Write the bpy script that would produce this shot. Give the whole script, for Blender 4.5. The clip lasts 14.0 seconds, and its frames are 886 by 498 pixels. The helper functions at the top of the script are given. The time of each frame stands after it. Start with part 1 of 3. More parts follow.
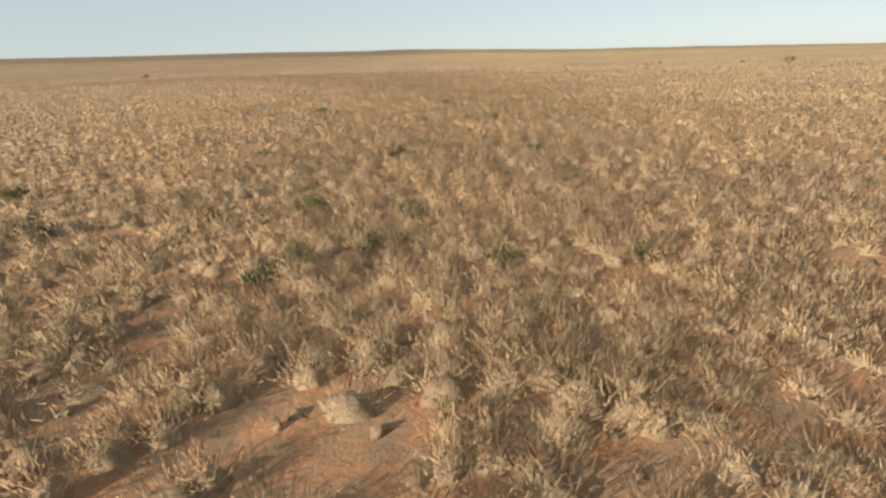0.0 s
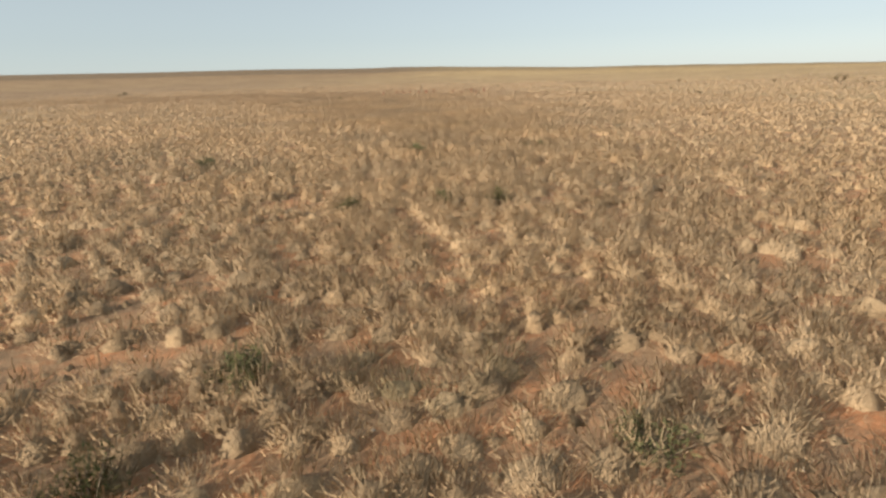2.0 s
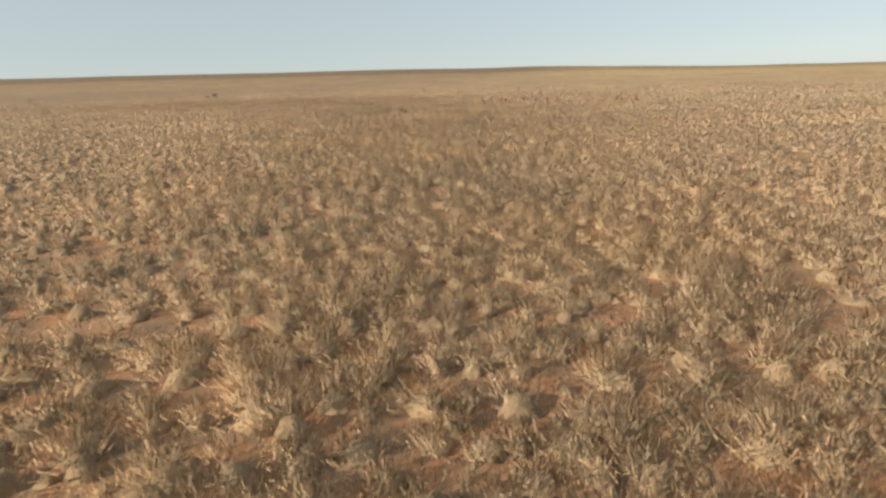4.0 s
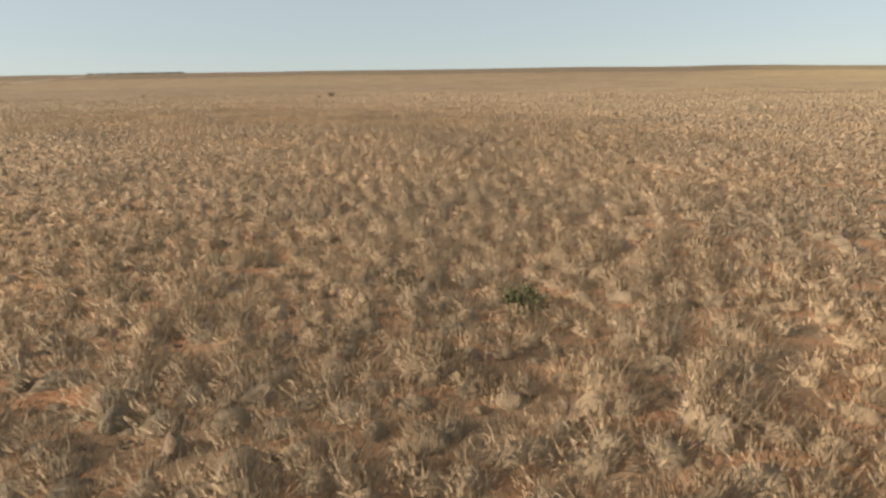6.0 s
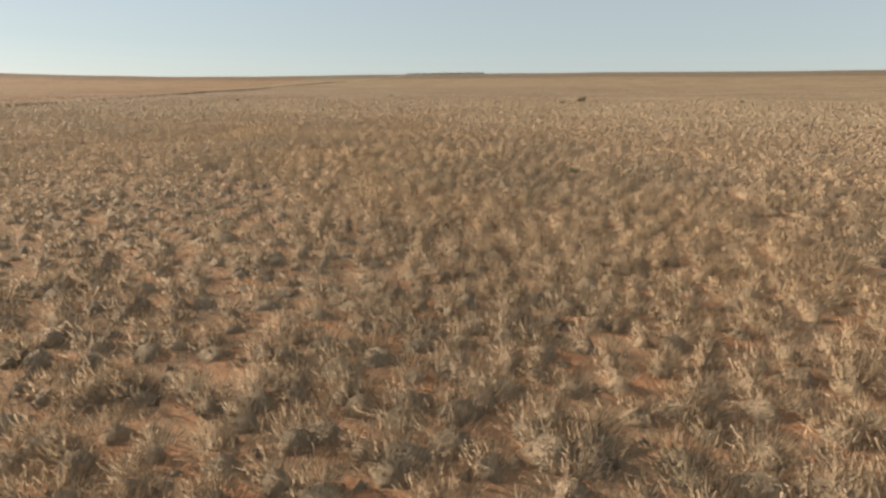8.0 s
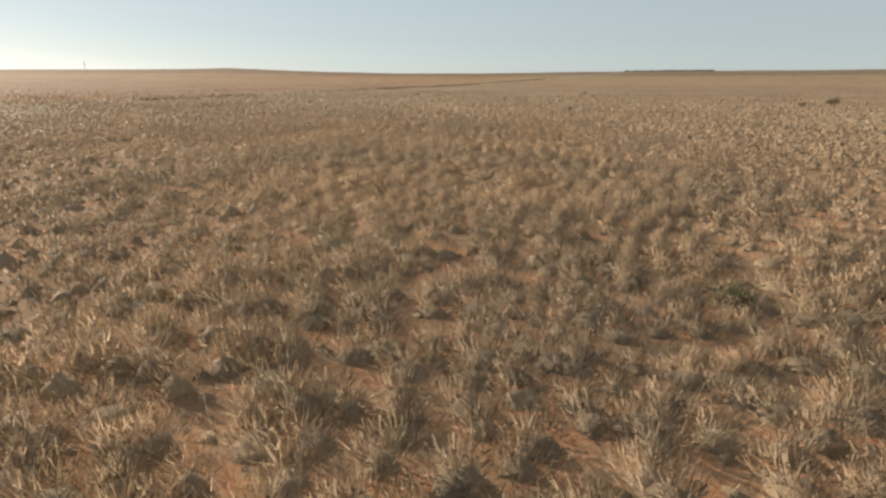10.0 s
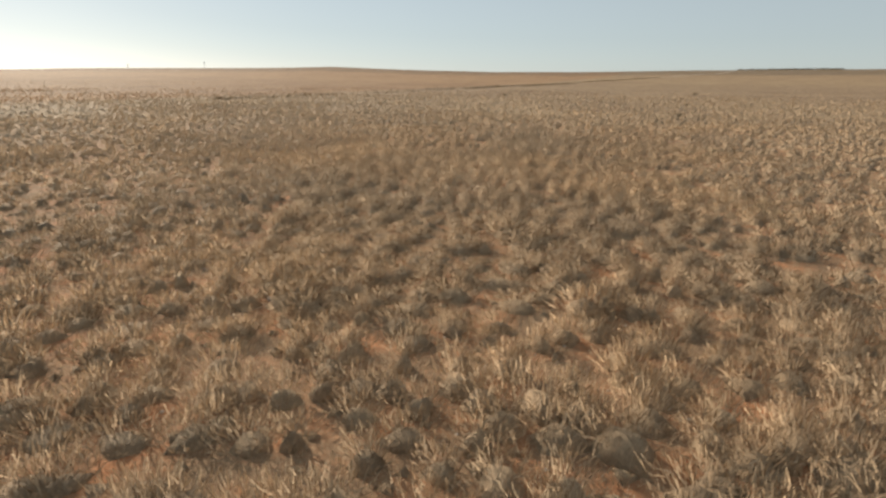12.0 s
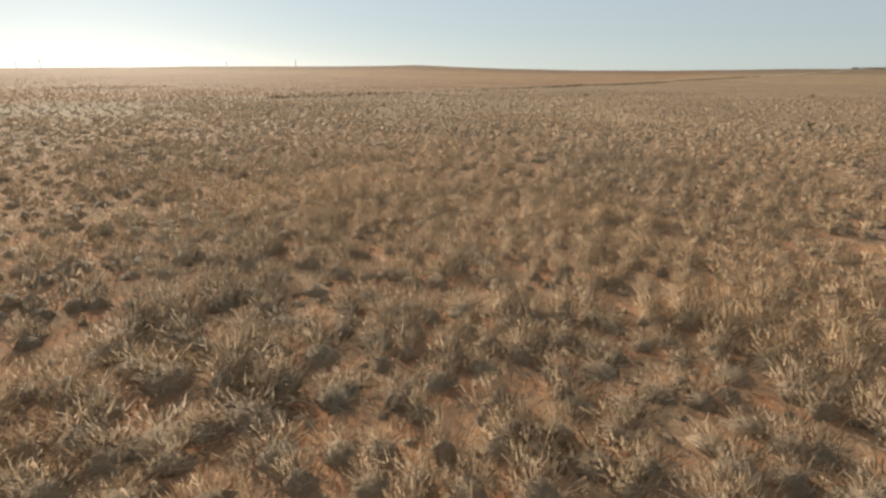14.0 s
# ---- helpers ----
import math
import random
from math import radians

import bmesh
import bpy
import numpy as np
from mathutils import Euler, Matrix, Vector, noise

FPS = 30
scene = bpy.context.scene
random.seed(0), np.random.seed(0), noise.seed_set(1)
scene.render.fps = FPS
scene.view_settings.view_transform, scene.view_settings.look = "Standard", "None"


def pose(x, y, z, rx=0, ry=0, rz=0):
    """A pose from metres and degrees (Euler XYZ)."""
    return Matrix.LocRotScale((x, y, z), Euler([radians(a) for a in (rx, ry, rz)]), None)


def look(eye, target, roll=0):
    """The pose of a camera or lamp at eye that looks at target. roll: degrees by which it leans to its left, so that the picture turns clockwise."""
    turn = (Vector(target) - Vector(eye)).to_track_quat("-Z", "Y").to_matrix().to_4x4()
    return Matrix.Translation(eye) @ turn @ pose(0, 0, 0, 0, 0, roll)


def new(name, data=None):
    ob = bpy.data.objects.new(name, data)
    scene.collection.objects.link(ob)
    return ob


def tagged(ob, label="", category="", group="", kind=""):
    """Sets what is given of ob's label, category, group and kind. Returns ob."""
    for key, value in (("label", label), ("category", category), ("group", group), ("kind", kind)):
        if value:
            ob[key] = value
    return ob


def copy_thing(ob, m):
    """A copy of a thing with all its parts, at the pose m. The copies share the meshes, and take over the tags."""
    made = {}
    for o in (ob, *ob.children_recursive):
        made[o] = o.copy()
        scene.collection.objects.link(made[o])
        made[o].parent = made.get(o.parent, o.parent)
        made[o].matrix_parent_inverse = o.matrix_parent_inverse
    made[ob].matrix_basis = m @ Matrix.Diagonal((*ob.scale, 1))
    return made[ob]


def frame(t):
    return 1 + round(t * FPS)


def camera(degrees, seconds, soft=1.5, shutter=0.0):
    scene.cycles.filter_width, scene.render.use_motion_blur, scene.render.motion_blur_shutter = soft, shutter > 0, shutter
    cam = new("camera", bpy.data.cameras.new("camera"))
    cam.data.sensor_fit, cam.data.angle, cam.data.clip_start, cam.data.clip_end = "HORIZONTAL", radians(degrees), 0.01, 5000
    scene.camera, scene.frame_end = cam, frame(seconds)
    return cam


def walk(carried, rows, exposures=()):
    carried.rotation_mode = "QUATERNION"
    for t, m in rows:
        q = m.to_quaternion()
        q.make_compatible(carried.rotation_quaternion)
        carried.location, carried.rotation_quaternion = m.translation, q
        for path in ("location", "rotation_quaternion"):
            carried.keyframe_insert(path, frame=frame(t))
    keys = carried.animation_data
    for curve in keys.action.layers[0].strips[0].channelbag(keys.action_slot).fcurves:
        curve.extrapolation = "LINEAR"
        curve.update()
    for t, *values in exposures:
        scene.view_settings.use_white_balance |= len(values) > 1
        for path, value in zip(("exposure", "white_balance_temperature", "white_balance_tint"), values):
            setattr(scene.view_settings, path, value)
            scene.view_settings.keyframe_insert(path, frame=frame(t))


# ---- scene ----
cam = camera(77.80, 14.0, soft=2.6, shutter=0.02)
walk(cam, [
    (0.0, pose(0.00, 0.00, 3.05, 70.89, 1.84, -0.01)),
    (0.5, pose(0.23, 2.31, 3.03, 72.08, 1.83, -0.05)),
    (1.0, pose(0.42, 4.54, 3.05, 72.56, 1.80, -0.07)),
    (1.5, pose(0.69, 7.64, 3.05, 72.55, 1.72, -0.09)),
    (2.0, pose(1.31, 14.72, 3.05, 72.53, 1.71, 0.24)),
    (2.5, pose(1.87, 20.74, 3.02, 72.58, 1.77, 1.19)),
    (3.0, pose(2.45, 27.58, 3.05, 72.69, 1.86, 4.54)),
    (5.5, pose(-9.18, 87.36, 3.23, 72.93, 0.98, 25.26)),
    (6.0, pose(-13.93, 98.63, 3.21, 73.01, 0.82, 30.21)),
    (6.5, pose(-17.41, 106.78, 3.32, 73.21, 0.71, 37.09)),
    (7.0, pose(-21.56, 114.15, 3.42, 73.35, 0.43, 43.77)),
    (9.5, pose(-34.83, 133.95, 2.92, 73.01, -0.41, 77.18)),
    (10.0, pose(-36.80, 134.83, 2.93, 72.97, -0.50, 79.90)),
    (10.5, pose(-38.75, 135.65, 2.93, 73.06, -0.57, 82.66)),
    (11.0, pose(-40.76, 136.37, 2.97, 72.90, -0.56, 85.02)),
    (11.5, pose(-42.60, 136.99, 2.99, 72.89, -0.54, 87.28)),
    (12.0, pose(-44.49, 137.52, 3.05, 72.74, -0.66, 89.44)),
    (12.5, pose(-46.48, 137.97, 3.08, 72.59, -0.77, 91.56)),
    (13.0, pose(-48.39, 138.31, 3.07, 72.58, -0.75, 93.56)),
    (13.5, pose(-50.30, 138.62, 3.06, 72.56, -0.86, 95.51)),
    (14.0, pose(-52.31, 138.90, 3.04, 72.48, -0.79, 97.63)),
], exposures=[(0.0, 0.60), (3.0, 0.52), (7.0, 0.48), (9.5, 0.37), (14.0, 0.32)])

# ---- light: low afternoon sun and a pale dusty sky ----
SUN_AZ, SUN_EL = 130.0, 20.0          # degrees to the left of +y, degrees up
world = bpy.data.worlds.new("sky")
scene.world = world
world.use_nodes = True
wn, wl = world.node_tree.nodes, world.node_tree.links
sky = wn.new("ShaderNodeTexSky")
sky.sky_type, sky.sun_disc = "NISHITA", False
sky.sun_elevation, sky.sun_rotation = radians(SUN_EL), radians(-SUN_AZ)
sky.air_density, sky.dust_density, sky.ozone_density, sky.altitude = 1.0, 0.7, 1.5, 1400.0
wn["Background"].inputs["Strength"].default_value = 0.076
dusty = wn.new("ShaderNodeHueSaturation")
dusty.inputs["Saturation"].default_value = 0.55
wl.new(sky.outputs["Color"], dusty.inputs["Color"])
haze = wn.new("ShaderNodeMix")
haze.data_type = "RGBA"
haze.inputs["Factor"].default_value = 0.58
haze.inputs["B"].default_value = (5.2, 6.1, 6.3, 1)
wl.new(dusty.outputs["Color"], haze.inputs["A"])
wl.new(haze.outputs["Result"], wn["Background"].inputs["Color"])

sun = new("sun", bpy.data.lights.new("sun", "SUN"))
sun.data.energy, sun.data.angle, sun.data.color = 5.4, radians(0.6), (1.0, 0.88, 0.71)
to_sun = Vector((-math.sin(radians(SUN_AZ)) * math.cos(radians(SUN_EL)), math.cos(radians(SUN_AZ)) * math.cos(radians(SUN_EL)), math.sin(radians(SUN_EL))))
sun.matrix_world = look(to_sun * 50, (0, 0, 0))


# ---- materials ----
def material(name):
    m = bpy.data.materials.new(name)
    m.use_nodes = True
    nt = m.node_tree
    return m, nt.nodes, nt.links, nt.nodes["Principled BSDF"]


def noise_node(n, l, scale, detail=4.0, rough=0.6, coord=None):
    t = n.new("ShaderNodeTexNoise")
    t.inputs["Scale"].default_value, t.inputs["Detail"].default_value, t.inputs["Roughness"].default_value = scale, detail, rough
    if coord is None:
        coord = n.new("ShaderNodeNewGeometry").outputs["Position"]
    l.new(coord, t.inputs["Vector"])
    return t.outputs["Fac"]


def ramp(n, l, fac, stops):
    r = n.new("ShaderNodeValToRGB")
    el = r.color_ramp.elements
    while len(el) < len(stops):
        el.new(0.5)
    for e, (p, c) in zip(el, stops):
        e.position, e.color = p, (*c, 1)
    l.new(fac, r.inputs["Fac"])
    return r.outputs["Color"]


def mix(n, l, fac, a, b, mode="MIX"):
    m = n.new("ShaderNodeMix")
    m.data_type, m.blend_type = "RGBA", mode
    for sock, v in ((m.inputs["Factor"], fac), (m.inputs["A"], a), (m.inputs["B"], b)):
        if isinstance(v, bpy.types.NodeSocket):
            l.new(v, sock)
        elif isinstance(v, tuple):
            sock.default_value = (*v, 1)
        else:
            sock.default_value = v
    return m.outputs["Result"]


def red_side(n, l, col):
    """Past the farm track the plain turns a redder brown."""
    line = n.new("ShaderNodeVectorMath")
    line.operation = "DOT_PRODUCT"
    l.new(n.new("ShaderNodeNewGeometry").outputs["Position"], line.inputs[0])
    line.inputs[1].default_value = (-0.34, -0.94, 0.0)
    past = n.new("ShaderNodeMapRange")
    past.inputs["From Min"].default_value, past.inputs["From Max"].default_value = -58.0, -48.0
    l.new(line.outputs["Value"], past.inputs["Value"])
    where = n.new("ShaderNodeSeparateXYZ")
    l.new(n.new("ShaderNodeNewGeometry").outputs["Position"], where.inputs["Vector"])
    west = n.new("ShaderNodeMapRange")
    west.inputs["From Min"].default_value, west.inputs["From Max"].default_value = -72.0, -98.0
    l.new(where.outputs["X"], west.inputs["Value"])
    both = n.new("ShaderNodeMath")
    both.operation = "MULTIPLY"
    l.new(past.outputs["Result"], both.inputs[0])
    l.new(west.outputs["Result"], both.inputs[1])
    return mix(n, l, 1.0, col, mix(n, l, both.outputs["Value"], (1.0, 1.0, 1.0), (1.02, 0.90, 0.82)), "MULTIPLY")


def grass_material(name, pale, mid, dark, green, through_light=0.35, shaggy=False, tufted=False):
    """Dry blades: each blade and each tuft its own tone, drifts of paler, darker and greener tufts across the plain."""
    m, n, l, p = material(name)
    g = n.new("ShaderNodeNewGeometry")
    if tufted:
        tone = n.new("ShaderNodeAttribute")
        tone.attribute_name = "tone"
        col = ramp(n, l, tone.outputs["Fac"], [(0.0, green), (0.22, dark), (0.6, mid), (1.0, pale)])
        each = ramp(n, l, g.outputs["Random Per Island"], [(0.0, (0.88, 0.87, 0.86)), (1.0, (1.10, 1.09, 1.08))])
        col = mix(n, l, 1.0, col, each, "MULTIPLY")
    else:
        col = ramp(n, l, g.outputs["Random Per Island"], [(0.0, dark), (0.45, mid), (1.0, pale)])
        greens = ramp(n, l, noise_node(n, l, 1.1, 3.0), [(0.58, (0, 0, 0)), (0.72, (0.75, 0.75, 0.75))])
        col = mix(n, l, greens, col, green)
    squash = n.new("ShaderNodeVectorMath")
    squash.operation = "MULTIPLY"
    squash.inputs[1].default_value = (1.0, 1.0, 0.12)
    l.new(g.outputs["Position"], squash.inputs[0])
    fibre = noise_node(n, l, 70.0, 3.0, 0.7, squash.outputs["Vector"])
    fibres = ramp(n, l, fibre, [(0.36, (0.84, 0.82, 0.80)), (0.62, (1.08, 1.07, 1.05))])
    col = mix(n, l, 1.0, col, fibres, "MULTIPLY")
    drifts = ramp(n, l, noise_node(n, l, 0.13, 3.0), [(0.35, (0.88, 0.90, 0.92)), (0.65, (1.08, 1.04, 0.98))])
    col = mix(n, l, 1.0, col, drifts, "MULTIPLY")
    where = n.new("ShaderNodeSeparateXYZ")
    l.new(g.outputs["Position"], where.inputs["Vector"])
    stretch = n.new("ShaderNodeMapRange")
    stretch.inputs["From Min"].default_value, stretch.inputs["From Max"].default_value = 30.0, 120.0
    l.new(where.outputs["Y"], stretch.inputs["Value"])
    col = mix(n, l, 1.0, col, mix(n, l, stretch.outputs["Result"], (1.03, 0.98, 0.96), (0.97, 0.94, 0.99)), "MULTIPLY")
    col = red_side(n, l, col)
    l.new(col, p.inputs["Base Color"])
    p.inputs["Roughness"].default_value = 0.75
    if shaggy:
        lumps = n.new("ShaderNodeMath")
        lumps.operation = "ADD"
        l.new(noise_node(n, l, 26.0, 5.0, 0.75), lumps.inputs[0])
        l.new(fibre, lumps.inputs[1])
        b = n.new("ShaderNodeBump")
        b.inputs["Strength"].default_value, b.inputs["Distance"].default_value = 0.8, 0.05
        l.new(lumps.outputs["Value"], b.inputs["Height"])
        l.new(b.outputs["Normal"], p.inputs["Normal"])
    p.inputs["Specular IOR Level"].default_value = 0.15
    tr = n.new("ShaderNodeBsdfTranslucent")
    l.new(col, tr.inputs["Color"])
    ms = n.new("ShaderNodeMixShader")
    ms.inputs["Fac"].default_value = through_light
    l.new(p.outputs["BSDF"], ms.inputs[1])
    l.new(tr.outputs["BSDF"], ms.inputs[2])
    l.new(ms.outputs["Shader"], n["Material Output"].inputs["Surface"])
    return m


def soil_material(name, sheet=False):
    """Red sand with darker crust and pale litter; far off on the sheet the dry grass closes over it."""
    m, n, l, p = material(name)
    fine = noise_node(n, l, 9.0, 6.0, 0.7)
    broad = noise_node(n, l, 0.6, 4.0)
    col = ramp(n, l, fine, [(0.3, (0.31, 0.135, 0.066)), (0.55, (0.50, 0.235, 0.118)), (0.75, (0.60, 0.31, 0.17))])
    col = mix(n, l, 1.0, col, ramp(n, l, broad, [(0.3, (0.8, 0.8, 0.8)), (0.7, (1.1, 1.1, 1.1))]), "MULTIPLY")
    litter = ramp(n, l, noise_node(n, l, 24.0, 5.0, 0.75), [(0.50, (0, 0, 0)), (0.66, (0.7, 0.7, 0.7))])
    col = mix(n, l, litter, col, (0.38, 0.26, 0.16))
    strewn = ramp(n, l, noise_node(n, l, 1.3, 6.0, 0.75), [(0.37, (0, 0, 0)), (0.55, (0.8, 0.8, 0.8))])
    straw = ramp(n, l, noise_node(n, l, 55.0, 4.0, 0.7), [(0.35, (0.17, 0.115, 0.072)), (0.65, (0.36, 0.265, 0.17))])
    col = mix(n, l, strewn, col, straw)
    if sheet:
        at = n.new("ShaderNodeAttribute")
        at.attribute_name = "cover"
        patch = noise_node(n, l, 0.035, 5.0, 0.65)
        tufts = noise_node(n, l, 0.9, 5.0, 0.7)
        far = ramp(n, l, patch, [(0.3, (0.23, 0.155, 0.10)), (0.5, (0.32, 0.225, 0.14)), (0.7, (0.39, 0.28, 0.175))])
        far = mix(n, l, 1.0, far, ramp(n, l, tufts, [(0.35, (0.6, 0.6, 0.6)), (0.6, (1.1, 1.1, 1.1))]), "MULTIPLY")
        where = n.new("ShaderNodeSeparateXYZ")
        l.new(n.new("ShaderNodeNewGeometry").outputs["Position"], where.inputs["Vector"])
        # Eastward far grass: yellower, with its front-lit brightness put into the colour.
        east_lit = n.new("ShaderNodeMapRange")
        east_lit.inputs["From Min"].default_value, east_lit.inputs["From Max"].default_value = -160.0, 60.0
        l.new(where.outputs["X"], east_lit.inputs["Value"])
        far = mix(n, l, 1.0, far, mix(n, l, east_lit.outputs["Result"], (0.94, 0.92, 0.93), (1.3, 1.32, 1.2)), "MULTIPLY")
        far = red_side(n, l, far)
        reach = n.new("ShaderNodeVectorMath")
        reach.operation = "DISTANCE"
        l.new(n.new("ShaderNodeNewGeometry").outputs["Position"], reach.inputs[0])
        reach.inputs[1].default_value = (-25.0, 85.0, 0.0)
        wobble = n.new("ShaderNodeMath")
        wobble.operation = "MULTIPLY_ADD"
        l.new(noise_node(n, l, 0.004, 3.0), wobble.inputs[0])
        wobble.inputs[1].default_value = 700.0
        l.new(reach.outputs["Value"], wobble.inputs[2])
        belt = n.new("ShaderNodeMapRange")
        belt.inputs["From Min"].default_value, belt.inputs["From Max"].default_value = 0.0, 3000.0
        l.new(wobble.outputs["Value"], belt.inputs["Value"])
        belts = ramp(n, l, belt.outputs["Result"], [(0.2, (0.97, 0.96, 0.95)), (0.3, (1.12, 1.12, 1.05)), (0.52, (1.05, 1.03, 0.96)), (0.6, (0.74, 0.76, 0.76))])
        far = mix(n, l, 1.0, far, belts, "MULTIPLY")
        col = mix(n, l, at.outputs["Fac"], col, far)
    l.new(col, p.inputs["Base Color"])
    p.inputs["Roughness"].default_value = 0.95
    p.inputs["Specular IOR Level"].default_value = 0.1
    b = n.new("ShaderNodeBump")
    b.inputs["Strength"].default_value, b.inputs["Distance"].default_value = 0.6, 0.05
    l.new(noise_node(n, l, 14.0, 6.0, 0.7), b.inputs["Height"])
    l.new(b.outputs["Normal"], p.inputs["Normal"])
    return m


def plain_material(name, a, b, scale, rough=0.85):
    m, n, l, p = material(name)
    l.new(ramp(n, l, noise_node(n, l, scale, 5.0, 0.65), [(0.3, a), (0.7, b)]), p.inputs["Base Color"])
    p.inputs["Roughness"].default_value = rough
    bump = n.new("ShaderNodeBump")
    bump.inputs["Strength"].default_value, bump.inputs["Distance"].default_value = 0.5, 0.03
    l.new(noise_node(n, l, scale * 3, 5.0), bump.inputs["Height"])
    l.new(bump.outputs["Normal"], p.inputs["Normal"])
    return m


M_SOIL = soil_material("red_sand")
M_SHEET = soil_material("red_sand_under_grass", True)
DRY = ((0.66, 0.52, 0.35), (0.56, 0.43, 0.28), (0.47, 0.365, 0.24), (0.39, 0.34, 0.215))
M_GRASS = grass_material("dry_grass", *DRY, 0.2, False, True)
# Heart tones are the blade tones darkened: the blades' self-shade put into the colour.
M_TUFT = grass_material("matted_dry_grass_shaded", (0.52, 0.405, 0.27), (0.44, 0.34, 0.22), (0.37, 0.285, 0.19), (0.31, 0.27, 0.17), 0.0, True, True)
M_STALK = grass_material("seed_stalk", (0.68, 0.58, 0.42), (0.55, 0.45, 0.30), (0.4, 0.3, 0.2), (0.5, 0.45, 0.3))
M_SHRUB = grass_material("shrub_leaf", (0.24, 0.19, 0.11), (0.17, 0.14, 0.08), (0.11, 0.09, 0.055), (0.14, 0.135, 0.07), 0.2)
M_SCRUB = grass_material("brown_scrub", (0.26, 0.19, 0.11), (0.19, 0.14, 0.08), (0.13, 0.095, 0.055), (0.17, 0.15, 0.08), 0.15)
M_TWIG = plain_material("grey_twig", (0.14, 0.10, 0.07), (0.22, 0.17, 0.12), 8.0)
M_MOUND = plain_material("red_mound_earth", (0.17, 0.085, 0.05), (0.28, 0.15, 0.09), 5.0, 0.95)
M_STONE = plain_material("pale_stone", (0.42, 0.34, 0.27), (0.6, 0.53, 0.45), 20.0)
M_TRACK = plain_material("pale_track_sand", (0.45, 0.34, 0.24), (0.58, 0.46, 0.34), 0.4, 0.95)
M_STEEL = plain_material("weathered_steel", (0.30, 0.30, 0.30), (0.42, 0.42, 0.41), 0.8, 0.6)
M_BRANCH = plain_material("bleached_branch", (0.36, 0.30, 0.23), (0.5, 0.43, 0.35), 12.0)


# ---- lie of the land ----
rng = np.random.default_rng(7)
LATTICE = rng.random((256, 256))


def value_noise(x, y, size, shift=0):
    """Smooth noise from 0 to 1 with bumps about size metres across."""
    u, v = np.asarray(x, float) / size + 37.3 * (shift + 1), np.asarray(y, float) / size + 71.9 * (shift + 1)
    i, j = np.floor(u).astype(int), np.floor(v).astype(int)
    a, b = u - i, v - j
    a, b = a * a * (3 - 2 * a), b * b * (3 - 2 * b)
    i0, i1, j0, j1 = i % 256, (i + 1) % 256, j % 256, (j + 1) % 256
    return (LATTICE[i0, j0] * (1 - a) + LATTICE[i1, j0] * a) * (1 - b) + (LATTICE[i0, j1] * (1 - a) + LATTICE[i1, j1] * a) * b


HUB = (-25.0, 85.0)                   # the middle of the plain that is flown over
# skyline: degrees left of +y, rise of the ridge in degrees
SKYLINE_AZ = [-180, -140, -60, -38, -25, -15, -10, 0, 5, 20, 40, 56, 68, 76, 83, 90, 99, 104, 118, 136, 180]
SKYLINE_EL = [0.0, 0.0, 0.0, 0.1, 0.35, 0.47, 0.62, 0.98, 1.0, 1.15, 1.14, 1.05, 0.9, 0.72, 0.62, 0.75, 0.95, 0.8, 0.52, 0.0, 0.0]
RIDGE = 2400.0


def land(x, y):
    x, y = np.asarray(x, float), np.asarray(y, float)
    dx, dy = x - HUB[0], y - HUB[1]
    r = np.hypot(dx, dy)
    az = np.degrees(np.arctan2(-dx, dy))
    top = 3.0 + RIDGE * np.tan(np.radians(np.interp(az, SKYLINE_AZ, SKYLINE_EL)))
    rise = np.clip((r - 130) / (RIDGE - 130), 0, 1) ** 1.55
    far = np.clip((r - RIDGE) / 2000, 0, 1)
    near = 0.22 * (value_noise(x, y, 14.0, 1) - 0.5) + 0.10 * (value_noise(x, y, 4.0, 2) - 0.5)
    swell = 3.0 * (value_noise(x, y, 160.0, 3) - 0.5) * np.clip((r - 130) / 500, 0, 1)
    return top * rise * (1 - far * far) + near + swell - 40 * far


# the strip of plain that is flown over, as a plan line
STRIP = np.array([(0.2, 4), (0.5, 8), (2.3, 27), (1, 50), (-4, 72), (-11, 92), (-21, 114), (-35, 134), (-52, 139), (-66, 138)], float)


def from_strip(x, y):
    best = np.full(np.shape(x), 1e9)
    for a, b in zip(STRIP[:-1], STRIP[1:]):
        d = b - a
        t = np.clip(((x - a[0]) * d[0] + (y - a[1]) * d[1]) / (d @ d), 0, 1)
        best = np.minimum(best, np.hypot(x - a[0] - t * d[0], y - a[1] - t * d[1]))
    return best


def raw_mesh(name, verts, faces_per=3, faces=None):
    """A mesh from arrays: loose triangles or quads in a row, or indexed faces."""
    me = bpy.data.meshes.new(name)
    verts = np.ascontiguousarray(verts, np.float32).reshape(-1, 3)
    idx = np.arange(len(verts), dtype=np.int32) if faces is None else np.ascontiguousarray(faces, np.int32).ravel()
    me.vertices.add(len(verts))
    me.vertices.foreach_set("co", verts.ravel())
    me.loops.add(len(idx))
    me.loops.foreach_set("vertex_index", idx)
    k = len(idx) // faces_per
    me.polygons.add(k)
    me.polygons.foreach_set("loop_start", np.arange(k, dtype=np.int32) * faces_per)
    me.update(calc_edges=True)
    me.validate()
    return me


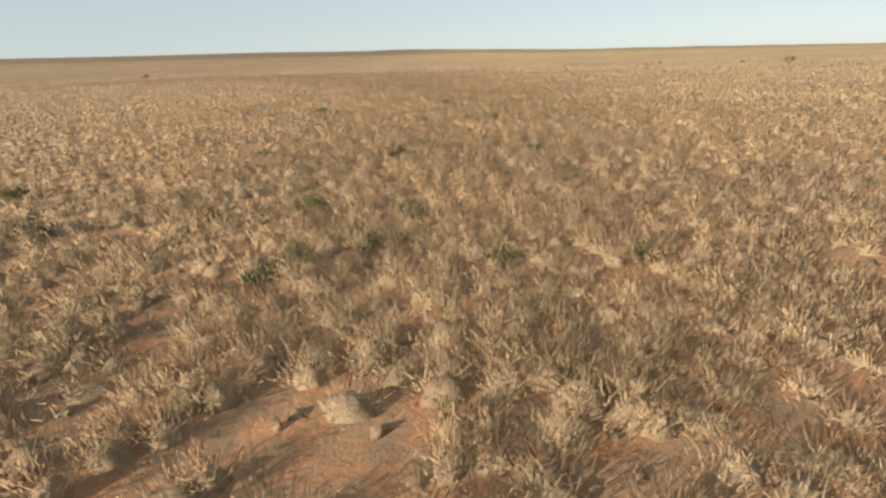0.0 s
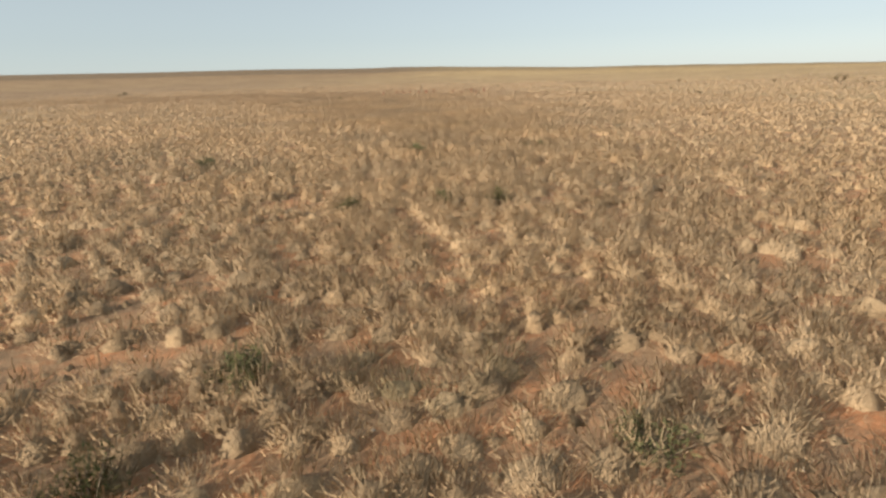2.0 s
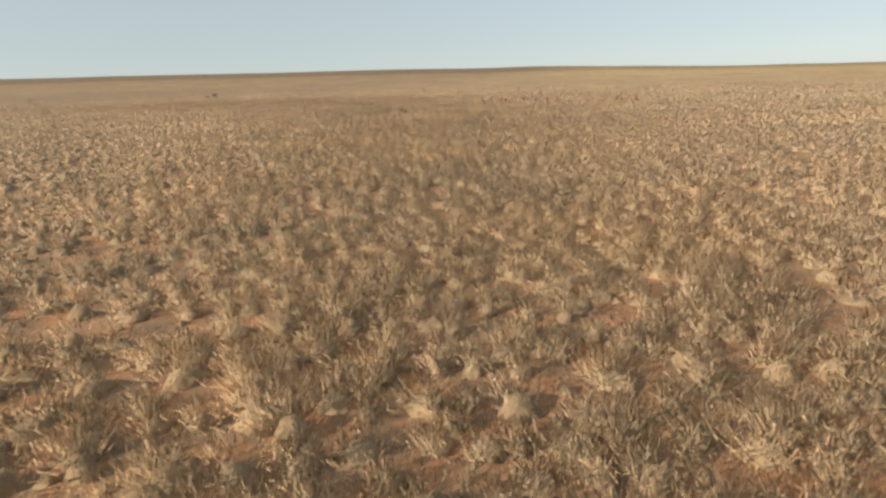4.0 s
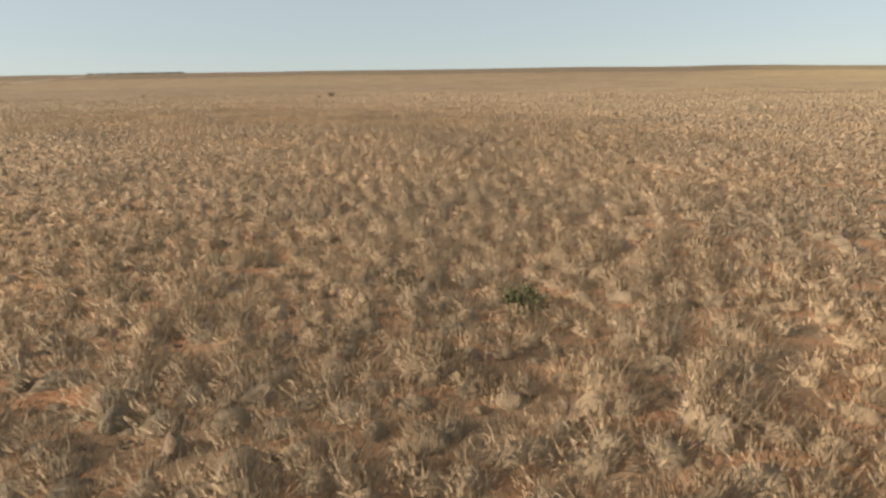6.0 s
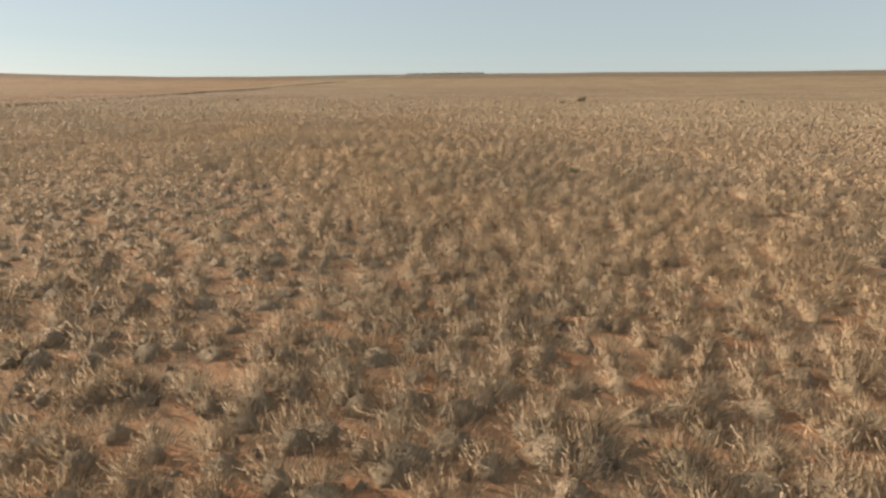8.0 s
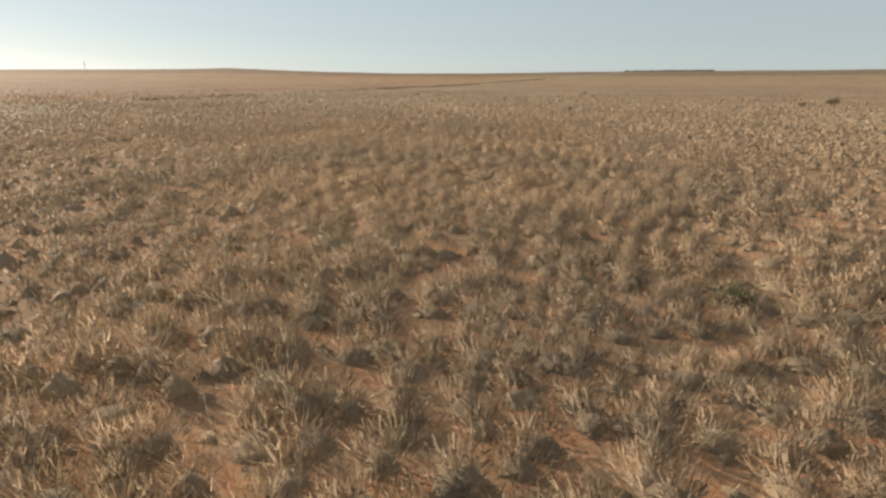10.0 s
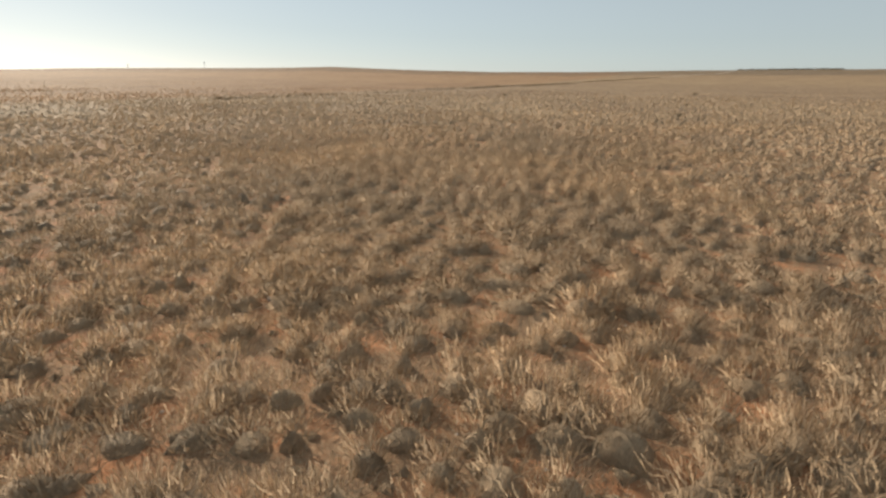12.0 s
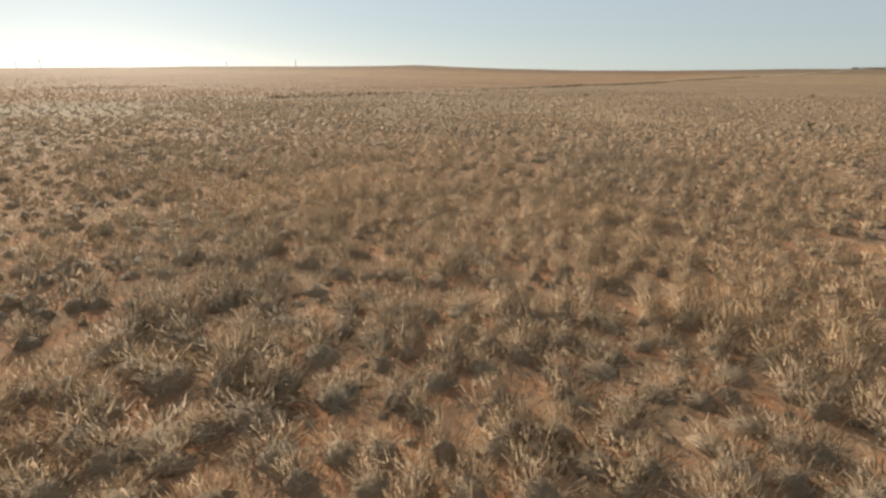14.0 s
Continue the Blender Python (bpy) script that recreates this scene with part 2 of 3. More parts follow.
def ground_sheet():
    """One sheet from under the camera to beyond the skyline."""
    seg = 360
    radii = np.concatenate([np.arange(0.6, 150, 1.5), 150 * (4600 / 150) ** np.linspace(0.004, 1, 90)])
    ang = np.linspace(0, 2 * np.pi, seg, endpoint=False)
    x = HUB[0] + radii[:, None] * np.cos(ang)
    y = HUB[1] + radii[:, None] * np.sin(ang)
    z = land(x, y)
    v = np.stack([x, y, z], -1).reshape(-1, 3)
    v = np.concatenate([v, [[HUB[0], HUB[1], float(land(*HUB))]]])
    i, j = np.meshgrid(np.arange(len(radii) - 1), np.arange(seg), indexing="ij")
    a, b = i * seg + j, i * seg + (j + 1) % seg
    quads = np.stack([a, a + seg, b + seg, b], -1).reshape(-1, 4)
    centre = np.stack([np.full(seg, len(v) - 1), np.arange(seg), (np.arange(seg) + 1) % seg, (np.arange(seg) + 1) % seg], -1)
    me = bpy.data.meshes.new("ground")
    me.from_pydata(v.tolist(), [], quads.tolist() + [c[:3] for c in centre.tolist()])
    cover = np.clip((from_strip(v[:, 0], v[:, 1]) * (1 + 0.6 * (value_noise(v[:, 0], v[:, 1], 9.0, 12) - 0.5)) - 7) / 34, 0, 1) ** 0.8
    me.attributes.new("cover", "FLOAT", "POINT").data.foreach_set("value", cover.astype(np.float32))
    me.polygons.foreach_set("use_smooth", [True] * len(me.polygons))
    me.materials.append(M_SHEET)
    return tagged(new("ground", me), "red sandy plain under dry grass, rising to a low far ridge", "ground", kind="structure")


ground_sheet()


# ---- dry grass ----
def thickness(x, y):
    """How closely the tufts stand, 0 to 1: close in the first stretch, open with bare sand later on."""
    along = np.clip((y - 10) / 60, 0, 1)
    right = np.clip((x - 2) / 8, 0, 1) * (1 - along)
    n = 0.4 * value_noise(x, y, 2.8, 4) + 0.6 * value_noise(x, y, 0.8, 5)
    bare = 0.06 + 0.05 * along + 0.12 * right
    return np.clip((n - bare) / 0.16, 0, 1) * (0.8 + 0.2 * along)


def spots(inner, outer, per_m2):
    """Scattered tuft places between two distances from the strip."""
    lo, hi = STRIP.min(0) - outer * 1.4, STRIP.max(0) + outer * 1.4
    step = 1 / math.sqrt(per_m2)
    gx, gy = np.meshgrid(np.arange(lo[0], hi[0], step), np.arange(lo[1], hi[1], step))
    x = gx.ravel() + rng.uniform(-0.48, 0.48, gx.size) * step
    y = gy.ravel() + rng.uniform(-0.48, 0.48, gx.size) * step
    d = from_strip(x, y) * (1 + 0.7 * (value_noise(x, y, 9.0, 12) - 0.5) + rng.uniform(-0.18, 0.18, len(x)))
    keep = (d >= inner) & (d < outer)
    return x[keep], y[keep]


def tuft_mounds(cx, cy, cz, wide, high, sides, rings):
    """Matted hearts of tufts, many at once: uneven low mounds. Returns corners and triangles."""
    k = len(cx)
    levels = {1: ((1.0, -0.08),), 2: ((1.0, -0.08), (0.58, 0.6)), 3: ((1.0, -0.08), (0.74, 0.45), (0.4, 0.8))}[rings]
    turn = rng.uniform(0, 2 * np.pi, (k, 1)) + np.arange(sides) * 2 * np.pi / sides
    lump = 1 + rng.normal(0, 0.14, (k, sides))
    rows = []
    for r, z in levels:
        w = wide[:, None] * r * lump * (1 + rng.normal(0, 0.07, (k, sides)))
        h = high[:, None] * z * (1 + rng.normal(0, 0.14, (k, sides)))
        rows.append(np.stack([cx[:, None] + w * np.cos(turn), cy[:, None] + w * np.sin(turn), cz[:, None] + h], -1))
    off = rng.normal(0, 0.15, (2, k)) * wide
    rows.append(np.stack([cx + off[0], cy + off[1], cz + high * 1.02], -1)[:, None, :])
    v = np.concatenate(rows, 1)
    f = []
    for a in range(rings - 1):
        for i in range(sides):
            p, q = a * sides + i, a * sides + (i + 1) % sides
            f += [(p, q, q + sides), (p, q + sides, p + sides)]
    last = (rings - 1) * sides
    f += [(last + i, last + (i + 1) % sides, rings * sides) for i in range(sides)]
    per = rings * sides + 1
    faces = (np.arange(k)[:, None, None] * per + np.array(f)[None]).reshape(-1, 3)
    mid = np.stack([cx, cy, cz], -1)[:, None, :]
    nor = (v - mid) / np.stack([wide, wide, high], -1)[:, None, :] ** 2
    nor[..., 2] = np.abs(nor[..., 2])
    nor /= np.linalg.norm(nor, axis=-1, keepdims=True)
    nor += rng.normal(0, 0.25, nor.shape) + np.array([0, 0, 0.08])
    nor /= np.linalg.norm(nor, axis=-1, keepdims=True)
    return v.reshape(-1, 3), faces, nor.reshape(-1, 3)


def tuft_blades(cx, cy, cz, wide, high, blades, width, long):
    """Fine blades and seed heads that stand like fur on a tuft's dome, a few straying: loose triangles, with normals that follow the dome."""
    shape = (len(cx), blades)
    c = np.stack([cx, cy, cz], -1)[:, None, :]
    turn = rng.uniform(0, 2 * np.pi, shape)
    u = np.sqrt(rng.random(shape))
    depth = rng.uniform(0.42, 0.9, shape)
    top = np.sqrt(np.clip(1 - 0.97 * u * u, 0.02, 1))
    lump = 1 + 0.18 * np.sin(2 * turn + cx[:, None] * 9) + 0.12 * np.sin(3 * turn + cy[:, None] * 7)
    stray = rng.random(shape) < 0.03
    r = u * wide[:, None] * lump * np.where(stray, 1.25, depth + 0.04)
    foot = c + np.stack([r * np.cos(turn), r * np.sin(turn), high[:, None] * top * np.where(stray, 0.05, depth) - 0.01], -1)
    out = np.stack([u * np.cos(turn), u * np.sin(turn), 0.12 + 0.8 * top], -1)
    out /= np.linalg.norm(out, axis=-1, keepdims=True)
    d = out * 0.7 + np.array([0, 0, 0.45]) + rng.normal(0, 0.32, (*shape, 3))
    d[..., 2] = np.abs(d[..., 2])
    d /= np.linalg.norm(d, axis=-1, keepdims=True)
    tip = foot + d * (long * rng.uniform(0.35, 1.0, shape) * (0.45 + 0.55 * wide[:, None] / 0.36))[..., None]
    side = np.cross(d, out + rng.normal(0, 0.5, (*shape, 3)))
    side /= np.linalg.norm(side, axis=-1, keepdims=True) + 1e-6
    side *= (width * rng.uniform(0.5, 1.5, shape) * 0.5)[..., None]
    head = (rng.random(shape) < 0.2)[..., None]
    single, pair = np.where(head, foot, tip), np.where(head, tip, foot)
    a, b = pair - side, pair + side
    face = np.cross(b - a, single - a)
    swap = ((face * out).sum(-1) < 0)[..., None]
    a, b = np.where(swap, b, a), np.where(swap, a, b)
    nor = out + rng.normal(0, 0.12, (*shape, 3)) + np.array([0, 0, 0.15])
    nor /= np.linalg.norm(nor, axis=-1, keepdims=True)
    return np.stack([a, b, single], 2).reshape(-1, 3), np.repeat(nor.reshape(-1, 3), 3, 0)


def tuft_mesh(name, cx, cy, cz, wide, high, sides, rings, blades, width, long, mats=None):
    """Tufts in one mesh: a matted heart of sides x rings facets each, clothed in fine blades. Either may be left out with 0. Each tuft keeps its own tone."""
    tone = np.clip(0.5 * value_noise(cx, cy, 1.3, 14) + 0.25 * value_noise(cx, cy, 7.0, 15) + 0.4 * rng.random(len(cx)) - 0.06, 0, 1)
    verts, faces, normals, tones, which, count = [], [], [], [], [], 0
    if sides:
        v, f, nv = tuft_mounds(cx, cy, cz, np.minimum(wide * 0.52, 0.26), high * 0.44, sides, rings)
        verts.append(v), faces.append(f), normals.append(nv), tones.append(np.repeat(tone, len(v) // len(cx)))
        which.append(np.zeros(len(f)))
        count = len(v)
    t, nt = tuft_blades(cx, cy, cz, wide, high, blades, width, long)
    verts.append(t), normals.append(nt), tones.append(np.repeat(tone, blades * 3))
    faces.append(count + np.arange(len(t)).reshape(-1, 3))
    which.append(np.full(len(t) // 3, 1))
    me = raw_mesh(name, np.concatenate(verts), 3, np.concatenate(faces))
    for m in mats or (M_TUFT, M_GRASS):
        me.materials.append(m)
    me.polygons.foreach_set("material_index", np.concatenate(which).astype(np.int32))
    me.attributes.new("custom_normal", "FLOAT_VECTOR", "POINT").data.foreach_set("vector", np.concatenate(normals).astype(np.float32).ravel())
    me.attributes.new("tone", "FLOAT", "POINT").data.foreach_set("value", np.concatenate(tones).astype(np.float32))
    me.update()
    return me


def tuft_sizes(x, y):
    """Radius and height: broad domes, with low wisps between them."""
    k = len(x)
    along = np.clip((y - 10) / 60, 0, 1)
    wide = (0.50 - 0.05 * along) * rng.uniform(0.6, 1.15, k) * (0.75 + 0.5 * value_noise(x, y, 1.6, 10))
    high = (0.40 - 0.08 * along) * rng.uniform(0.7, 1.2, k) * (0.55 + 0.9 * value_noise(x, y, 1.25, 8))
    return wide, high


def grass_field(name, label, inner, outer, per_m2, sides, rings, blades, width, long, grow=1.0, hole=None):
    x, y = spots(inner, outer, per_m2)
    keep = rng.random(len(x)) < thickness(x, y)
    if hole is not None:
        keep &= ~((x > hole[0]) & (x < hole[2]) & (y > hole[1]) & (y < hole[3]))
    x, y = x[keep], y[keep]
    wide, high = tuft_sizes(x, y)
    me = tuft_mesh(name, x, y, land(x, y), wide * grow, high * (0.8 if grow > 1.5 else 0.45 if grow < 1 else 1.0), sides, rings, blades, width, long)
    return tagged(new(name, me), label, "grass", kind="stuff")


PLOT = (-59.0, 134.5, -51.0, 143.5)   # where the tufts stand as things of their own
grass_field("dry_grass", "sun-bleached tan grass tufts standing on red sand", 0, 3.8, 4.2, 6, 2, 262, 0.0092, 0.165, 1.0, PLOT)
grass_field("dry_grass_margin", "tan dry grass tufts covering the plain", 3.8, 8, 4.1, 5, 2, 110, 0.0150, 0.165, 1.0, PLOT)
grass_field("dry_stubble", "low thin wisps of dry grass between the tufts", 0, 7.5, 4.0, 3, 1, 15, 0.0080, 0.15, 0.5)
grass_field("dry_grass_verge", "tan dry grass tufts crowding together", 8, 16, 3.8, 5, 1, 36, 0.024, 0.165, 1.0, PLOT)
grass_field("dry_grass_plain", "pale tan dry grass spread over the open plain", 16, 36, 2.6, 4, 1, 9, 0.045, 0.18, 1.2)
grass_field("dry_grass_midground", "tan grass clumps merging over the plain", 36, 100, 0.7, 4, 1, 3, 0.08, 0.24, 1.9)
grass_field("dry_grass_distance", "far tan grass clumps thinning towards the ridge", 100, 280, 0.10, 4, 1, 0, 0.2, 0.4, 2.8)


def grass_tussocks():
    """Single tufts of the plot, each a thing; a dozen shapes shared between them."""
    shapes = []
    for i in range(12):
        one = np.ones(1)
        whole = (0 * one, 0 * one, 0 * one, 0.30 * one, 0.34 * one)
        heart = tuft_mesh("grass_tussock", *whole, 7, 3, 0, 0.01, 0.1)
        blades = tuft_mesh("foliage", *whole, 0, 0, 310, 0.0090, 0.165)
        shapes.append((heart, blades))
    step = 0.48
    for gx in np.arange(PLOT[0], PLOT[2], step):
        for gy in np.arange(PLOT[1], PLOT[3], step):
            x, y = gx + rng.uniform(-0.23, 0.23), gy + rng.uniform(-0.23, 0.23)
            if rng.random() > thickness(x, y):
                continue
            wide, high = tuft_sizes(np.array([x]), np.array([y]))
            heart, blades = shapes[int(rng.integers(12))]
            ob = new("grass_tussock", heart)
            tagged(new("foliage", blades), kind="stuff").parent = ob
            w = float(wide[0]) / 0.30
            ob.matrix_world = Matrix.LocRotScale((x, y, float(land(x, y))), Euler((0, 0, rng.uniform(0, 6.28))), (w, w, float(high[0]) / 0.34))
            tall = "tall fluffy" if high[0] > 0.36 else "small low" if high[0] < 0.24 else "rounded"
            tagged(ob, tall + " tan dry grass tussock on red sand", "grass tussock", "tussocks on the sand")


grass_tussocks()


# ---- seed stalks, stones and fallen twigs among the tufts ----
def seed_stalks():
    x, y = spots(0, 10, 0.3)
    k = len(x)
    z = land(x, y)
    high = rng.uniform(0.45, 0.8, k)
    a, lean = rng.uniform(0, 2 * np.pi, k), rng.uniform(0.05, 0.35, k)
    tris = []
    for lo, hi, w in ((0.0, 0.55, 0.004), (0.55, 1.0, 0.004), (0.8, 1.05, 0.010)):
        p = [np.stack([x + np.cos(a) * lean * f * f, y + np.sin(a) * lean * f * f, z + high * f], -1) for f in (lo, hi)]
        side = np.stack([-np.sin(a), np.cos(a), 0 * a], -1) * w / 2
        tris += [np.stack([p[0] - side, p[0] + side, p[1]], 1), np.stack([p[1] - side, p[1] + side, p[0]], 1)]
    me = raw_mesh("seed_stalks", np.concatenate(tris))
    me.materials.append(M_STALK)
    tagged(new("seed_stalks", me), "thin bleached seed stalks standing above the tufts", "grass stalks", kind="stuff")


def pebbles():
    x, y = spots(0, 9, 1.3)
    k = len(x)
    z = land(x, y)
    r = rng.uniform(0.008, 0.03, k)
    octa = np.array([(1, 0, 0), (0, 1, 0), (-1, 0, 0), (0, -1, 0), (0, 0, 0.8), (0, 0, -0.5)], float)
    v = octa[None] * r[:, None, None] * rng.uniform(0.6, 1.4, (k, 6, 1))
    v += np.stack([x, y, z], -1)[:, None]
    f = np.array([(0, 1, 4), (1, 2, 4), (2, 3, 4), (3, 0, 4), (1, 0, 5), (2, 1, 5), (3, 2, 5), (0, 3, 5)])
    faces = (np.arange(k)[:, None, None] * 6 + f[None]).reshape(-1, 3)
    me = raw_mesh("pebbles", v, 3, faces)
    me.materials.append(M_STONE)
    tagged(new("pebbles", me), "small pale pebbles and clods on red sand", "pebbles", kind="stuff")


seed_stalks()
pebbles()


def part(name, bm, mat, parent, label=""):
    me = bpy.data.meshes.new(name)
    bm.to_mesh(me)
    bm.free()
    me.materials.append(mat)
    ob = new(name, me)
    ob.parent = parent
    return tagged(ob, label) if label else ob


def tube(bm, a, b, ra, rb, sides=6):
    """A tapered stick from a to b."""
    a, b = Vector(a), Vector(b)
    q = (b - a).to_track_quat("Z", "Y")
    rings = [[bm.verts.new(p + q @ Vector((r * math.cos(2 * math.pi * i / sides), r * math.sin(2 * math.pi * i / sides), 0))) for i in range(sides)]
             for p, r in ((a, ra), (b, rb))]
    for i in range(sides):
        bm.faces.new((rings[0][i], rings[0][(i + 1) % sides], rings[1][(i + 1) % sides], rings[1][i]))
    bm.faces.new(rings[1])
    bm.faces.new(rings[0][::-1])


# ---- shrubs ----
def shrub(seed, wide, high, leaves):
    """A low shrub: forked woody stems and a ragged crown of small leaves."""
    r = random.Random(seed)
    root = new("shrub")
    stems, crown = bmesh.new(), bmesh.new()
    ends = []
    for i in range(7):
        a = 2 * math.pi * i / 7 + r.uniform(-0.4, 0.4)
        mid = Vector((math.cos(a) * wide * 0.22, math.sin(a) * wide * 0.22, high * r.uniform(0.3, 0.5)))
        tube(stems, (0, 0, -0.05), mid, 0.018 * wide, 0.012 * wide)
        for j in range(3):
            b = a + r.uniform(-0.8, 0.8)
            tip = mid + Vector((math.cos(b) * wide * r.uniform(0.08, 0.3), math.sin(b) * wide * r.uniform(0.08, 0.3), high * r.uniform(0.15, 0.55)))
            tube(stems, mid, tip, 0.011 * wide, 0.004 * wide, 5)
            ends.append(tip)
    for i in range(leaves):
        c = ends[i % len(ends)]
        p = c + Vector((r.gauss(0, 0.10), r.gauss(0, 0.10), r.gauss(-0.04, 0.09))) * wide
        d = Vector((r.gauss(0, 1), r.gauss(0, 1), r.gauss(0.6, 1))).normalized()
        s = d.orthogonal().normalized() * wide * r.uniform(0.012, 0.028)
        e = d * wide * r.uniform(0.04, 0.08)
        crown.faces.new([crown.verts.new(p - s), crown.verts.new(p + s), crown.verts.new(p + e)])
    part("stem", stems, M_TWIG, root, "grey forked woody stems")
    part("crown", crown, M_SHRUB, root)
    return root


SHRUBS = [(-103.7, 200.8, 1.5), (-102.0, 194.5, 1.1), (59.0, 99.0, 1.6), (57.0, 152.0, 0.9), (22.0, 135.0, 0.6), (25.0, 118.0, 0.48), (38.0, 108.0, 0.54),
          (46.0, 131.0, 0.54), (-40.0, 205.0, 0.66), (-68.0, 185.0, 0.4), (-79.0, 171.0, 0.4), (-92.0, 158.0, 0.4), (-98.0, 150.0, 0.4), (12.0, 66.0, 0.42),
          (18.0, 80.0, 0.48), (-26.0, 150.0, 0.42), (33.0, 86.0, 0.48), (-5.0, 160.0, 0.54), (15.0, 165.0, 0.66), (-120.0, 171.0, 0.4), (-138.0, 128.0, 0.4),
          (-127.0, 110.0, 0.4), (-150.0, 150.0, 0.72), (-160.0, 190.0, 0.78), (66.0, 128.0, 0.72), (-88.0, 225.0, 0.78)]
kinds = [shrub(11, 1.0, 0.75, 900), shrub(12, 1.0, 0.6, 800), shrub(13, 1.0, 0.9, 900)]
for i, (x, y, size) in enumerate(SHRUBS):
    m = Matrix.Translation((x, y, float(land(x, y)))) @ Matrix.Rotation(i * 1.7, 4, "Z")
    ob = kinds[i] if i < 3 else copy_thing(kinds[i % 3], m)
    ob.matrix_basis = m @ Matrix.Diagonal((size, size, size, 1))
    tagged(ob, ("large" if size > 1.05 else "small") + " dark olive-brown shrub standing alone in dry grass", "shrub", "shrubs of the plain")


# ---- dwarf shrubs: low dark green cushions between the tufts, some in place of shadows ----
M_HERB = grass_material("dark_green_leaf", (0.15, 0.155, 0.075), (0.11, 0.12, 0.055), (0.075, 0.08, 0.04), (0.12, 0.13, 0.06), 0.15)


def dwarf_shrub(seed):
    r = random.Random(seed)
    root = new("dwarf_shrub")
    stems, crown = bmesh.new(), bmesh.new()
    for i in range(16):
        a, u = r.uniform(0, 6.28), math.sqrt(r.random())
        tip = Vector((math.cos(a) * 0.38 * u, math.sin(a) * 0.38 * u, r.uniform(0.16, 0.36) * (1.1 - 0.5 * u)))
        tube(stems, (tip.x * 0.15, tip.y * 0.15, -0.03), tip, 0.008, 0.003, 4)
        for j in range(46):
            p = tip * r.uniform(0.45, 1.05) + Vector((r.gauss(0, 0.05), r.gauss(0, 0.05), r.gauss(0, 0.04)))
            d = Vector((r.gauss(0, 1), r.gauss(0, 1), r.gauss(0.7, 0.8))).normalized()
            w = d.orthogonal().normalized() * r.uniform(0.006, 0.012)
            p.z = max(p.z, 0.01)
            crown.faces.new([crown.verts.new(p - w), crown.verts.new(p + w), crown.verts.new(p + d * r.uniform(0.04, 0.08))])
    part("stem", stems, M_TWIG, root, "thin grey twigs")
    part("crown", crown, M_HERB, root)
    return root


# Dark spots of the grass: green herbs, and shadows of larger tufts built as shrubs.
DARK_SPOTS = [(0.9, 8.2), (-2.4, 8.2), (-1.3, 8.6), (-2.7, 7.4), (-2.9, 11.6), (-4.9, 11.0), (-0.7, 11.0), (-7.9, 9.8), (3.2, 8.2), (-10.7, 13.4), (5.3, 38.3), (2.5, 27.7),
         (-7.6, 35.1), (1.2, 28.0), (-1.0, 27.2), (-6.2, 18.9), (-0.9, 19.9), (-1.5, 18.1), (3.0, 18.6), (0.1, 37.5), (4.8, 38.7), (-20.5, 99.2), (-14.4, 99.6), (-18.8, 105.5),
         (-16.6, 105.6), (-42.8, 139.9)]
cushions = [dwarf_shrub(31), dwarf_shrub(32), dwarf_shrub(33)]
for i, (x, y) in enumerate(DARK_SPOTS):
    size = 0.85 + 0.4 * ((i * 7) % 5) / 5
    m = Matrix.Translation((x, y, float(land(x, y)))) @ Matrix.Rotation(i * 2.1, 4, "Z")
    ob = cushions[i] if i < 3 else copy_thing(cushions[i % 3], m)
    ob.matrix_basis = m @ Matrix.Diagonal((size, size, size * 1.15, 1))
    tagged(ob, "low dark green cushion shrub among dry grass tufts", "dwarf shrub", "dwarf shrubs in the grass")


# ---- red earth mounds ----
def earth_mound(seed, wide, high, spire):
    """A heap of dug red earth; spire: how far it narrows to a column."""
    bm = bmesh.new()
    bmesh.ops.create_icosphere(bm, subdivisions=4, radius=1.0)
    for v in bm.verts:
        c = v.co
        up = max(c.z, 0.0)
        w = wide * (1 - spire * (up ** 0.6 * 0.8 if spire < 0.4 else up * up * 0.5 + 0.35))
        k = 1 + 0.30 * noise.noise(c * 2.1 + Vector((seed, 0, 0))) + 0.12 * noise.noise(c * 6 + Vector((0, seed, 0)))
        v.co = Vector((c.x * w * k, c.y * w * k, (c.z * high if c.z > 0 else c.z * 0.12) * (0.85 + 0.3 * k - 0.15)))
    me = bpy.data.meshes.new("earth_mound")
    bm.to_mesh(me)
    bm.free()
    me.polygons.foreach_set("use_smooth", [True] * len(me.polygons))
    me.materials.append(M_MOUND)
    return new("earth_mound", me)


MOUNDS = [(-10.0, 118.4, 0.32, 0.75, 0.45), (-7.9, 124.1, 0.32, 0.60, 0.45), (-7.8, 119.3, 0.20, 0.63, 0.45), (-7.0, 124.3, 0.26, 0.66, 0.45), (-6.2, 120.1, 0.26, 0.40, 0.45), (-5.3, 121.5, 0.32, 0.77, 0.45), (-3.8, 123.1, 0.20, 0.67, 0.45), (-2.8, 124.7, 0.20, 0.44, 0.45), (-2.3, 120.9, 0.32, 0.84, 0.45), (-1.0, 122.1, 0.20, 0.85, 0.45), (-6.8, 123.0, 0.26, 0.38, 0.45),
          (2.6, 121.4, 0.26, 0.75, 0.5), (4.2, 122.0, 0.6, 0.35, 0.1), (6.0, 120.2, 0.28, 0.9, 0.5), (6.9, 121.0, 0.5, 0.45, 0.2), (8.4, 121.2, 0.28, 0.95, 0.5)]
for i, (x, y, w, h, sp) in enumerate(MOUNDS):
    ob = earth_mound(i * 3.7, w, h, sp)
    ob.location = (x, y, float(land(x, y)))
    tagged(ob, "narrow upright red earth mound in dry grass" if sp > 0.4 else "low broad heap of bare red earth", "earth mound", "red earth mounds")


